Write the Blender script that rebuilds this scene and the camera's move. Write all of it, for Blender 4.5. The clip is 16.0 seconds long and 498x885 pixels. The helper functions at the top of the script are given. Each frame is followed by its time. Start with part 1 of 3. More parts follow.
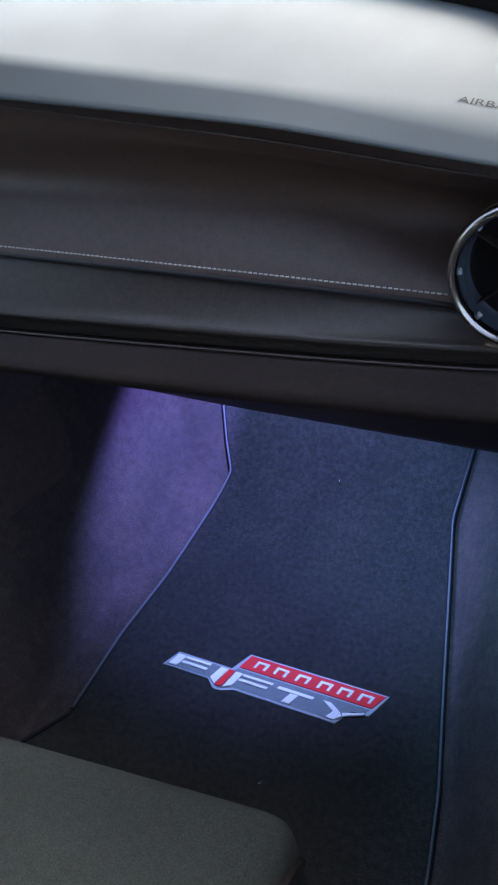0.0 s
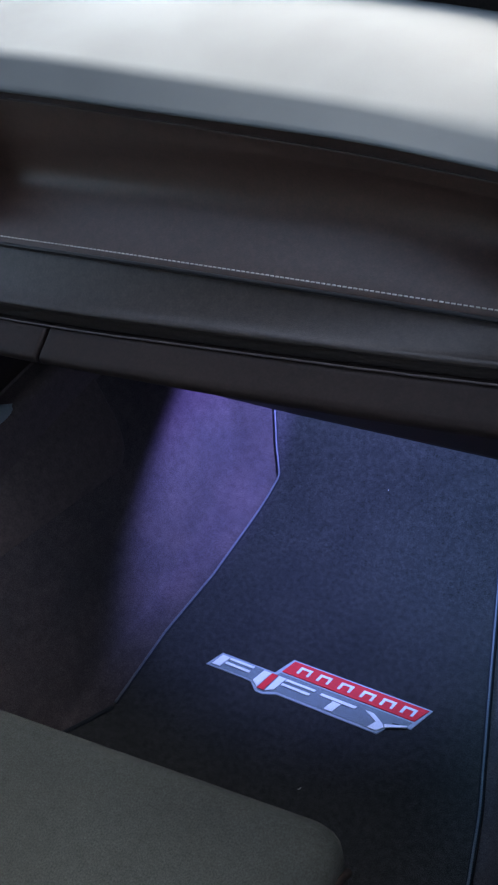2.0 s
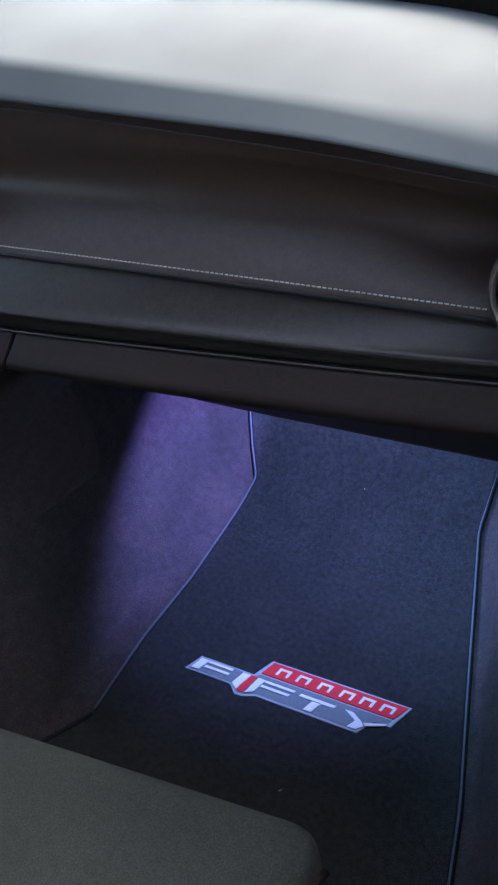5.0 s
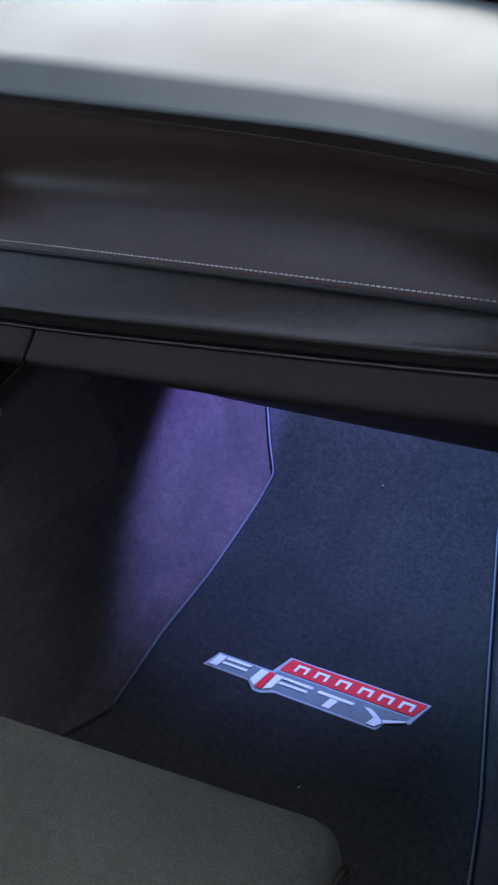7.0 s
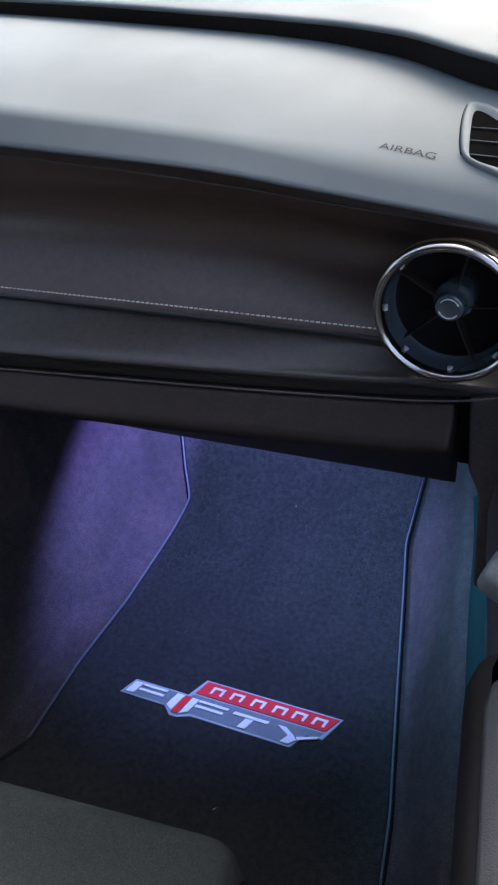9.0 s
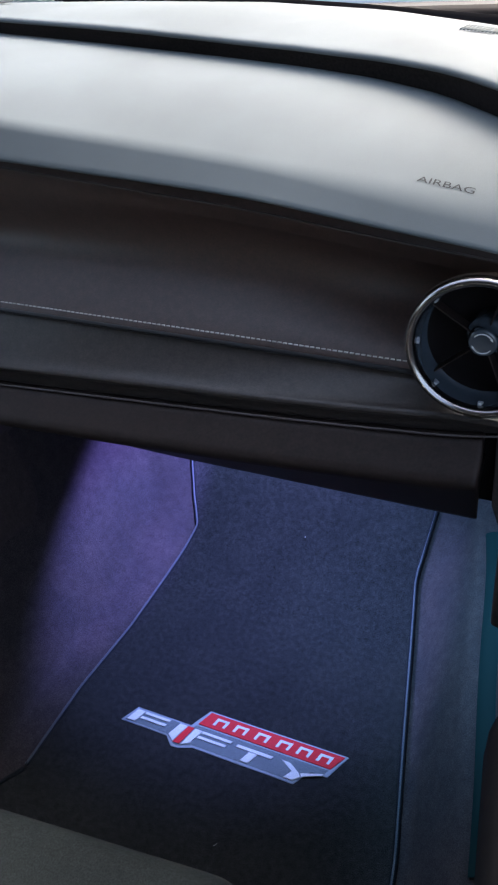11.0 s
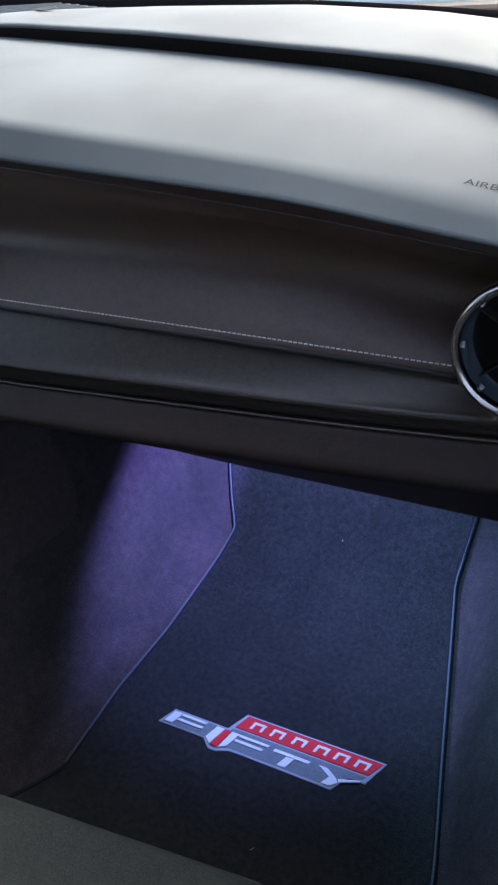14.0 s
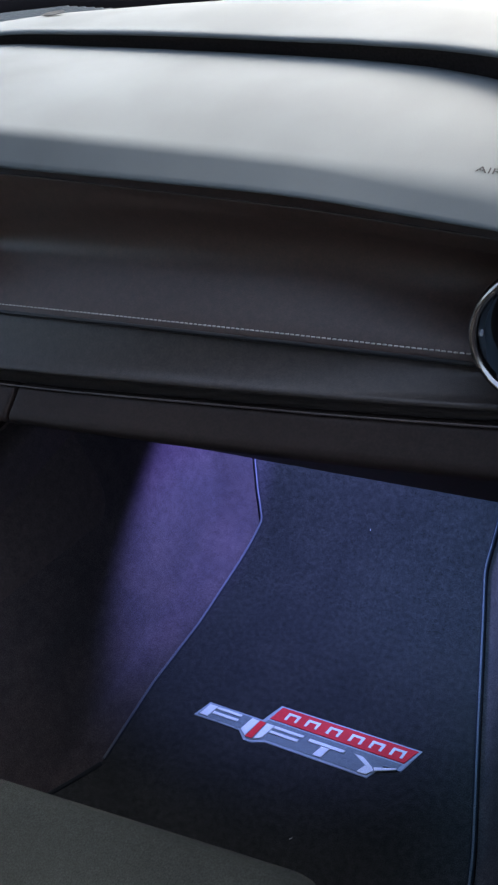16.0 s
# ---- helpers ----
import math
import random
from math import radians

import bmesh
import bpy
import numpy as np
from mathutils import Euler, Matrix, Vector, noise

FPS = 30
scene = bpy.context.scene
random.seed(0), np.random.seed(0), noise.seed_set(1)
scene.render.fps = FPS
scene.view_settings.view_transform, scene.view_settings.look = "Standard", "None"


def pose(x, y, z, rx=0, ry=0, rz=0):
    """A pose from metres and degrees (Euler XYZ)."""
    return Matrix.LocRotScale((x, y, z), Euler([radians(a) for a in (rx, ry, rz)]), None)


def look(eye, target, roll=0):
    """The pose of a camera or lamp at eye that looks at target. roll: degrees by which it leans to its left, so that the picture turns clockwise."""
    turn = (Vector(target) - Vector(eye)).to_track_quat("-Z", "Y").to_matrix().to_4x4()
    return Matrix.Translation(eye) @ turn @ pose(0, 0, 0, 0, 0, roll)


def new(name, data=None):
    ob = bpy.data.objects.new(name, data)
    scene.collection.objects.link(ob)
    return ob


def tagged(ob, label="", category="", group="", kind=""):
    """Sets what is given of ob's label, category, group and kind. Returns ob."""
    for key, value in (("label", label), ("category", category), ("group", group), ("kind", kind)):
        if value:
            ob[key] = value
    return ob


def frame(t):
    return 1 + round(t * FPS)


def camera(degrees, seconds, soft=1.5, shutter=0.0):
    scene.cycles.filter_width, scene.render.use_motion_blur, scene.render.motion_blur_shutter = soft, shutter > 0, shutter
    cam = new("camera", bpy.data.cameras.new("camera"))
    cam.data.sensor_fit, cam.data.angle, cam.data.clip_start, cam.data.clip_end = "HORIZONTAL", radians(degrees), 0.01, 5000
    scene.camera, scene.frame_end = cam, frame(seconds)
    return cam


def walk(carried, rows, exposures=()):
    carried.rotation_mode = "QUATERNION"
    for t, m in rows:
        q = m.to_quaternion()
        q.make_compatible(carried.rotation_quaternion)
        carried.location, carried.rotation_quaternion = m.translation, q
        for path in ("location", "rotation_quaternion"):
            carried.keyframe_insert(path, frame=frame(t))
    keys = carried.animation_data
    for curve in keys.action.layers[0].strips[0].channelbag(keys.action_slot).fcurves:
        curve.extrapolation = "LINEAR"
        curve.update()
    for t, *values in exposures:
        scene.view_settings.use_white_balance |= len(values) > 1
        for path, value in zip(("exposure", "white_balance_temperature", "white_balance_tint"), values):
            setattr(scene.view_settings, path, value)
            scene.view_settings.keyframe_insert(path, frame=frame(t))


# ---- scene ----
cam = camera(35.0, 16.0, soft=2.2)
PATH = [
    (0, (-0.0409, 0.1306, 0.8624), (-0.8143, 1.3615, -0.5112), -12.41),
    (0.5, (-0.0439, 0.1310, 0.8607), (-0.8319, 1.3588, -0.5073), -12.92),
    (1, (-0.0787, 0.1223, 0.8781), (-0.8785, 1.3321, -0.4991), -10.11),
    (1.5, (-0.0717, 0.1201, 0.8801), (-0.9149, 1.3070, -0.4912), -11.42),
    (2, (-0.0636, 0.1226, 0.8743), (-0.9111, 1.3161, -0.4886), -11.91),
    (2.5, (-0.0540, 0.1259, 0.8687), (-0.8878, 1.3311, -0.4923), -12.11),
    (3, (-0.0530, 0.1259, 0.8684), (-0.8710, 1.3398, -0.4944), -11.74),
    (3.5, (-0.0526, 0.1298, 0.8689), (-0.8633, 1.3417, -0.5001), -11.89),
    (4, (-0.0486, 0.1292, 0.8687), (-0.8616, 1.3454, -0.4951), -12.10),
    (6.5, (-0.0583, 0.1294, 0.8708), (-0.8780, 1.3359, -0.4975), -12.31),
    (7, (-0.0556, 0.1273, 0.8675), (-0.9036, 1.3218, -0.4941), -13.25),
    (7.5, (-0.0488, 0.1249, 0.8663), (-0.8968, 1.3154, -0.4989), -13.26),
    (8, (-0.0476, 0.1273, 0.8687), (-0.8869, 1.3157, -0.5037), -12.67),
    (8.5, (-0.0240, 0.1343, 0.8693), (-0.7954, 1.3806, -0.4915), -11.81),
    (9, (-0.0102, 0.1334, 0.8738), (-0.7378, 1.4278, -0.4661), -11.11),
    (11.5, (-0.0325, 0.1307, 0.8711), (-0.7710, 1.4732, -0.4143), -8.38),
    (12, (-0.0247, 0.1335, 0.8750), (-0.7929, 1.4464, -0.4235), -10.63),
    (12.5, (-0.0224, 0.1322, 0.8793), (-0.7968, 1.4350, -0.4257), -11.45),
    (13, (-0.0232, 0.1331, 0.8760), (-0.8088, 1.4538, -0.4040), -12.68),
    (13.5, (-0.0343, 0.1331, 0.8735), (-0.8426, 1.4507, -0.3956), -11.34),
    (14, (-0.0363, 0.1308, 0.8729), (-0.8504, 1.4396, -0.4016), -10.21),
    (14.5, (-0.0343, 0.1351, 0.8746), (-0.8782, 1.4145, -0.4105), -13.43),
    (15, (-0.0218, 0.1382, 0.8745), (-0.8779, 1.4003, -0.4194), -16.17),
    (15.5, (-0.0323, 0.1363, 0.8777), (-0.8857, 1.3957, -0.4206), -14.48),
    (16, (-0.0327, 0.1323, 0.8789), (-0.9011, 1.3974, -0.4038), -14.13),
]
walk(cam, [(t, look(eye, target, roll)) for t, eye, target, roll in PATH],
     exposures=[(t, stops, 6250, 8) for t, stops in ((0.0, 2.54), (4.0, 2.50), (8.0, 2.49), (8.5, 2.54), (9.0, 2.45), (11.5, 2.40), (12.0, 2.42), (12.5, 2.38), (13.0, 2.19), (13.5, 2.29), (14.5, 2.35), (15.0, 2.40), (15.5, 2.35), (16.0, 2.28))])

# ---- daylight ----
SUN_UP, SUN_TURN = 40.0, 14.0
world = bpy.data.worlds.new("sky")
scene.world = world
world.use_nodes = True
wn = world.node_tree
sky = wn.nodes.new("ShaderNodeTexSky")
sky.sky_type = "NISHITA"
sky.sun_disc = False
sky.sun_elevation = radians(SUN_UP)
sky.sun_rotation = radians(SUN_TURN)
sky.dust_density = 6.0
sky.air_density = 1.0
haze = wn.nodes.new("ShaderNodeHueSaturation")
haze.inputs["Saturation"].default_value = 0.9
wn.links.new(sky.outputs["Color"], haze.inputs["Color"])
wn.links.new(haze.outputs["Color"], wn.nodes["Background"].inputs["Color"])
wn.nodes["Background"].inputs["Strength"].default_value = 0.15

sun_data = bpy.data.lights.new("sun", "SUN")
sun_data.energy = 0.6
sun_data.angle = radians(25)
sun_data.color = (1.0, 0.98, 0.96)
sun = new("sun", sun_data)
sun_way = Vector((math.sin(radians(SUN_TURN)) * math.cos(radians(SUN_UP)),
                  math.cos(radians(SUN_TURN)) * math.cos(radians(SUN_UP)), math.sin(radians(SUN_UP))))
sun.matrix_world = look(sun_way * 10, (0, 0, 0))


def spot(name, eye, target, energy, colour, size, blend, radius, narrow=1.0, roll=0):
    data = bpy.data.lights.new(name, "SPOT")
    data.energy, data.color, data.spot_size, data.spot_blend = energy, colour, radians(size), blend
    data.shadow_soft_size = radius
    ob = new(name, data)
    ob.matrix_world = look(eye, target, roll) @ Matrix.Diagonal((1, narrow, 1, 1))
    return ob


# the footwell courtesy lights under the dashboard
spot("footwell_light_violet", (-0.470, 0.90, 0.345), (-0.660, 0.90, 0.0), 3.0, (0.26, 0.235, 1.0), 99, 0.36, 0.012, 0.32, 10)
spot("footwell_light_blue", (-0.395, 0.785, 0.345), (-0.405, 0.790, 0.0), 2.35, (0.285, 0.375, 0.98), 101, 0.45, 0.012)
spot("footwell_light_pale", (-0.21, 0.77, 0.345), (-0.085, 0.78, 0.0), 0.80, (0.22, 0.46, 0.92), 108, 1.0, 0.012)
# added fill in place of daylight on the carpet by the door, no lamp there
spot("sill_daylight_fill", (-0.19, 0.66, 0.345), (-0.075, 0.66, 0.04), 0.55, (0.25, 0.50, 0.85), 120, 1.0, 0.012, 0.30)


# ---- materials ----
def mat(name, colour, rough=0.6, metal=0.0, grain=0.0, grain_size=400.0, bump=0.0, bump_size=900.0, spec=0.5,
        colour2=None, blotch=6.0, sheen=0.0, rough_var=0.0, mottle=0.0, mottle_size=110.0, depth=0.001, weave=0.0, weave_size=300.0, weave_turn=35.0):
    """A principled material with a coarse colour drift, a fine grain and a fine relief."""
    m = bpy.data.materials.new(name)
    m.use_nodes = True
    nt = m.node_tree
    b = nt.nodes["Principled BSDF"]
    b.inputs["Roughness"].default_value = rough
    b.inputs["Metallic"].default_value = metal
    b.inputs["Specular IOR Level"].default_value = spec
    if sheen:
        b.inputs["Sheen Weight"].default_value = sheen
        b.inputs["Sheen Roughness"].default_value = 0.6
    geo = nt.nodes.new("ShaderNodeNewGeometry")
    coarse = nt.nodes.new("ShaderNodeTexNoise")
    coarse.inputs["Scale"].default_value = blotch
    coarse.inputs["Detail"].default_value = 4
    fine = nt.nodes.new("ShaderNodeTexNoise")
    fine.inputs["Scale"].default_value = grain_size
    fine.inputs["Detail"].default_value = 3
    for n in (coarse, fine):
        nt.links.new(geo.outputs["Position"], n.inputs["Vector"])
    c2 = colour2 or tuple(v * 0.8 for v in colour)
    ramp = nt.nodes.new("ShaderNodeMapRange")
    ramp.inputs["From Min"].default_value, ramp.inputs["From Max"].default_value = 0.35, 0.65
    nt.links.new(coarse.outputs["Fac"], ramp.inputs["Value"])
    mix = nt.nodes.new("ShaderNodeMix")
    mix.data_type = "RGBA"
    mix.inputs["A"].default_value = (*colour, 1)
    mix.inputs["B"].default_value = (*c2, 1)
    nt.links.new(ramp.outputs["Result"], mix.inputs["Factor"])
    gr = nt.nodes.new("ShaderNodeMapRange")
    gr.inputs["From Min"].default_value, gr.inputs["From Max"].default_value = 0.3, 0.7
    gr.inputs["To Min"].default_value, gr.inputs["To Max"].default_value = 1 - grain, 1 + grain
    nt.links.new(fine.outputs["Fac"], gr.inputs["Value"])
    mul = nt.nodes.new("ShaderNodeVectorMath")
    mul.operation = "SCALE"
    nt.links.new(mix.outputs["Result"], mul.inputs[0])
    scale = gr.outputs["Result"]
    if mottle:
        mid_noise = nt.nodes.new("ShaderNodeTexNoise")
        mid_noise.inputs["Scale"].default_value = mottle_size
        mid_noise.inputs["Detail"].default_value = 3
        nt.links.new(geo.outputs["Position"], mid_noise.inputs["Vector"])
        mr = nt.nodes.new("ShaderNodeMapRange")
        mr.inputs["From Min"].default_value, mr.inputs["From Max"].default_value = 0.3, 0.7
        mr.inputs["To Min"].default_value, mr.inputs["To Max"].default_value = 1 - mottle, 1 + mottle
        nt.links.new(mid_noise.outputs["Fac"], mr.inputs["Value"])
        both = nt.nodes.new("ShaderNodeMath")
        both.operation = "MULTIPLY"
        nt.links.new(scale, both.inputs[0])
        nt.links.new(mr.outputs["Result"], both.inputs[1])
        scale = both.outputs[0]
    if weave:
        turn = nt.nodes.new("ShaderNodeMapping")
        turn.inputs["Rotation"].default_value = (0, 0, radians(weave_turn))
        wave = nt.nodes.new("ShaderNodeTexWave")
        wave.inputs["Scale"].default_value = weave_size
        wave.inputs["Distortion"].default_value = 1.5
        nt.links.new(geo.outputs["Position"], turn.inputs["Vector"])
        nt.links.new(turn.outputs["Vector"], wave.inputs["Vector"])
        wr = nt.nodes.new("ShaderNodeMapRange")
        wr.inputs["To Min"].default_value, wr.inputs["To Max"].default_value = 1 - weave, 1 + weave
        nt.links.new(wave.outputs["Fac"], wr.inputs["Value"])
        thread = nt.nodes.new("ShaderNodeMath")
        thread.operation = "MULTIPLY"
        nt.links.new(scale, thread.inputs[0])
        nt.links.new(wr.outputs["Result"], thread.inputs[1])
        scale = thread.outputs[0]
    nt.links.new(scale, mul.inputs["Scale"])
    nt.links.new(mul.outputs["Vector"], b.inputs["Base Color"])
    if rough_var:
        rv = nt.nodes.new("ShaderNodeMapRange")
        rv.inputs["From Min"].default_value, rv.inputs["From Max"].default_value = 0.3, 0.7
        rv.inputs["To Min"].default_value, rv.inputs["To Max"].default_value = rough - rough_var, rough + rough_var
        nt.links.new(coarse.outputs["Fac"], rv.inputs["Value"])
        nt.links.new(rv.outputs["Result"], b.inputs["Roughness"])
    if bump:
        tex = nt.nodes.new("ShaderNodeTexNoise")
        tex.inputs["Scale"].default_value = bump_size
        tex.inputs["Detail"].default_value = 2
        nt.links.new(geo.outputs["Position"], tex.inputs["Vector"])
        bp = nt.nodes.new("ShaderNodeBump")
        bp.inputs["Strength"].default_value = bump
        bp.inputs["Distance"].default_value = depth
        nt.links.new(tex.outputs["Fac"], bp.inputs["Height"])
        nt.links.new(bp.outputs["Normal"], b.inputs["Normal"])
    return m


VINYL = mat("soft_vinyl", (0.128, 0.142, 0.145), 0.55, spec=0.11, grain=0.05, grain_size=1500, bump=0.05, bump_size=2200, rough_var=0.03)
LEATHER = mat("black_leather", (0.049, 0.0262, 0.0195), 0.43, spec=0.85, grain=0.25, grain_size=500, bump=0.2, bump_size=1100, rough_var=0.05, mottle=0.2, mottle_size=140)
BAND = mat("charcoal_leather", (0.037, 0.0285, 0.0247), 0.42, spec=0.55, grain=0.25, grain_size=500, bump=0.2, bump_size=1100, mottle=0.2, mottle_size=140)
PLASTIC = mat("black_plastic", (0.0215, 0.0140, 0.0118), 0.55, spec=0.20, grain=0.2, bump=0.15, bump_size=1400, mottle=0.12)
GLOSS = mat("gloss_black_plastic", (0.040, 0.050, 0.062), 0.22, spec=0.9)
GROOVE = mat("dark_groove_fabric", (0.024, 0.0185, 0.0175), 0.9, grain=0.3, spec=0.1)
SLOT_SHADE = mat("painted_slot_shade", (0.0022, 0.0020, 0.0020), 0.95, spec=0.02)
DARK = mat("matt_black_cavity", (0.014, 0.0115, 0.0115), 0.9, spec=0.05)
CHROME = mat("satin_chrome", (0.40, 0.372, 0.365), 0.22, 1.0, rough_var=0.04)
TRIM = mat("dark_satin_trim", (0.045, 0.047, 0.048), 0.8, spec=0.1)
THREAD = mat("grey_thread", (0.56, 0.52, 0.48), 0.8, grain=0.2)
# paler than the band: the highlight along lip and seam is in the colour
BEAD = mat("leather_bead_highlight", (0.070, 0.056, 0.051), 0.42, spec=0.5, grain=0.2)
CARPET = mat("charcoal_carpet", (0.076, 0.061, 0.060), 0.95, grain=0.35, grain_size=700, bump=0.5, bump_size=1300, spec=0.03,
             colour2=(0.058, 0.050, 0.051), blotch=16, mottle=0.12, mottle_size=90, depth=0.002)
MAT_PILE = mat("black_mat_pile", (0.0385, 0.038, 0.037), 0.95, grain=0.7, grain_size=950, bump=0.5, bump_size=1600, spec=0.03,
               colour2=(0.033, 0.033, 0.0325), blotch=14, mottle=0.22, mottle_size=150, depth=0.002)
BINDING = mat("dark_edge_binding", (0.018, 0.020, 0.024), 0.7, grain=0.4, grain_size=900, spec=0.2)
BINDING_HIGHLIGHT = mat("mat_edge_highlight", (0.105, 0.115, 0.130), 0.6, grain=0.4, grain_size=900, spec=0.4)
SEAT = mat("grey_seat_cloth", (0.0185, 0.0222, 0.0222), 0.9, grain=0.4, grain_size=700, mottle=0.13, mottle_size=170, bump=0.4, bump_size=2000, spec=0.2)
SEAT_SIDE = mat("dark_seat_cloth", (0.0140, 0.0165, 0.0160), 0.9, grain=0.4, grain_size=1500, bump=0.5, bump_size=2000, spec=0.1)
RED = mat("red_embroidery", (0.95, 0.040, 0.05), 0.60, spec=0.15, grain=0.2, grain_size=1500, weave=0.10, weave_turn=-20)
SILVER = mat("silver_embroidery", (0.95, 0.96, 0.92), 0.45, spec=0.55, grain=0.15, grain_size=1500, weave=0.10, weave_turn=10)
GREY_EMB = mat("grey_embroidery", (0.185, 0.225, 0.235), 0.55, spec=0.35, grain=0.3, grain_size=1500, weave=0.38)
EDGE_EMB = mat("pale_edge_stitch", (0.38, 0.44, 0.48), 0.5, spec=0.5, grain=0.3, grain_size=1500)
INK = mat("airbag_print", (0.050, 0.050, 0.050), 0.95, spec=0.05)
WHITE_INK = mat("white_print", (0.7, 0.7, 0.7), 0.5)
RUBBER = mat("black_rubber", (0.014, 0.014, 0.016), 0.40, grain=0.15)
PAINT = mat("grey_body_paint", (0.55, 0.58, 0.57), 0.4, grain=0.03)
PAD_GREY = mat("grey_armrest_vinyl", (0.027, 0.0285, 0.030), 0.6, grain=0.1, bump=0.3, bump_size=900)
CLIP = mat("pale_clip_plastic", (0.42, 0.43, 0.45), 0.3)
DOOR_TRIM = mat("dark_door_vinyl", (0.125, 0.100, 0.093), 0.55, spec=0.25, grain=0.15, bump=0.2, bump_size=1200, mottle=0.1)
CONSOLE_GREY = mat("satin_console_grey", (0.15, 0.175, 0.18), 0.38, grain=0.1, bump=0.1)
DEEP_BROWN = mat("deep_brown_plastic", (0.085, 0.063, 0.057), 0.6, spec=0.2, grain=0.2, mottle=0.15)
SHOULDER = mat("matt_black_armrest", (0.013, 0.0115, 0.0115), 0.8, spec=0.12, grain=0.2)
PULL_GREY = mat("grey_pull_plastic", (0.22, 0.222, 0.222), 0.5, grain=0.1, bump=0.2, bump_size=900)
# the teal light along the sill is put into its base colour
SILL_TEAL_LIGHT = mat("sill_painted_teal_light", (0.011, 0.032, 0.031), 0.7, spec=0.08)
HEADLINER = mat("grey_headliner", (0.16, 0.16, 0.16), 0.95, grain=0.15)
ASPHALT = mat("asphalt", (0.16, 0.16, 0.155), 0.9, grain=0.3, grain_size=60)
LAMP_LENS = mat("lamp_lens", (0.5, 0.5, 0.6), 0.4)


# ---- mesh helpers ----
def part(name, bm, material, parent=None, label="", smooth=True, facing=None):
    me = bpy.data.meshes.new(name)
    bmesh.ops.recalc_face_normals(bm, faces=bm.faces)
    if facing and sum((f.normal * f.calc_area() for f in bm.faces), Vector()).dot(facing) < 0:
        bmesh.ops.reverse_faces(bm, faces=bm.faces)
    bm.to_mesh(me)
    bm.free()
    me.materials.append(material)
    if smooth:
        for p in me.polygons:
            p.use_smooth = True
    ob = new(name, me)
    ob.parent = parent
    if label:
        ob["label"] = label
    return ob


def thing(name, label, category, group=""):
    ob = new(name)
    return tagged(ob, label, category, group)


def sheet(rows, close=False):
    """Quads between rows of points."""
    bm = bmesh.new()
    vs = [[bm.verts.new(p) for p in r] for r in rows]
    n = len(rows[0])
    for a, b in zip(vs, vs[1:]):
        for i in range(n if close else n - 1):
            bm.faces.new((a[i], a[(i + 1) % n], b[(i + 1) % n], b[i]))
    return bm


def thicken(ob, thickness, offset=-1):
    m = ob.modifiers.new("thickness", "SOLIDIFY")
    m.thickness, m.offset = thickness, offset
    return ob


def block(lo, hi, bevel=0.004, segments=3):
    bm = bmesh.new()
    c = [(a + b) / 2 for a, b in zip(lo, hi)]
    s = [b - a for a, b in zip(lo, hi)]
    bmesh.ops.create_cube(bm, size=1, matrix=Matrix.Translation(c) @ Matrix.Diagonal((*s, 1)))
    if bevel:
        bmesh.ops.bevel(bm, geom=bm.edges[:], offset=bevel, segments=segments, profile=0.6, affect="EDGES")
    return bm


def tube(points, r, sides=8, ends=True):
    pts = [Vector(p) for p in points]
    rows = []
    side = None
    for i, p in enumerate(pts):
        d = (pts[min(i + 1, len(pts) - 1)] - pts[max(i - 1, 0)]).normalized()
        if side is None:
            side = d.orthogonal().normalized()
        side = (side - d * side.dot(d)).normalized()
        up = d.cross(side)
        rows.append([p + r * (math.cos(a) * side + math.sin(a) * up) for a in (2 * math.pi * k / sides for k in range(sides))])
    bm = sheet(rows, close=True)
    if ends:
        bm.verts.ensure_lookup_table()
        bm.faces.new([bm.verts[k] for k in range(sides)])
        bm.faces.new([bm.verts[len(bm.verts) - 1 - k] for k in range(sides)])
    return bm


def plate(outline, z0, z1, bevel=0.0):
    """A flat plate from an outline in plan."""
    bm = bmesh.new()
    f = bm.faces.new([bm.verts.new((x, y, z0)) for x, y in outline])
    top = bmesh.ops.extrude_face_region(bm, geom=[f])
    bmesh.ops.translate(bm, vec=(0, 0, z1 - z0), verts=[v for v in top["geom"] if isinstance(v, bmesh.types.BMVert)])
    if bevel:
        bmesh.ops.bevel(bm, geom=[e for e in bm.edges if all(v.co.z > (z0 + z1) / 2 for v in e.verts)],
                        offset=bevel, segments=2, affect="EDGES")
    return bm


def lathe(profile, sides=72):
    """Turned about the y axis: profile of (radius, y)."""
    rows = [[(r * math.cos(a), y, r * math.sin(a)) for r, y in profile]
            for a in (2 * math.pi * k / sides for k in range(sides + 1))]
    bm = sheet(rows)
    bmesh.ops.remove_doubles(bm, verts=bm.verts, dist=1e-6)
    return bm


def line(x, xs, vs, soft=0.035):
    """A softened broken line."""
    return float(np.mean([np.interp(x + d, xs, vs) for d in np.linspace(-soft, soft, 9)]))


# ---- footwell floor ----
def mat_left(y):
    return line(y, (0.28, 0.371, 0.413, 0.53, 0.633, 0.80, 0.825, 0.845, 0.862, 0.90, 1.05), (-0.64, -0.588, -0.554, -0.548, -0.533, -0.522, -0.5195, -0.530, -0.539, -0.5545, -0.59), 0.005)


def mat_right(y):
    return line(y, (0.25, 0.39, 0.467, 0.595, 0.75, 0.825, 0.863, 0.902, 1.05), (-0.096, -0.108, -0.117, -0.142, -0.1715, -0.186, -0.182, -0.176, -0.16), 0.012)


def sill_x(y):
    """Where the carpet meets the sill trim."""
    return line(y, (0.20, 0.384, 0.522, 0.62, 0.70, 0.776, 0.832, 0.891, 1.05), (-0.02, -0.045, -0.063, -0.079, -0.090, -0.099, -0.108, -0.122, -0.135))


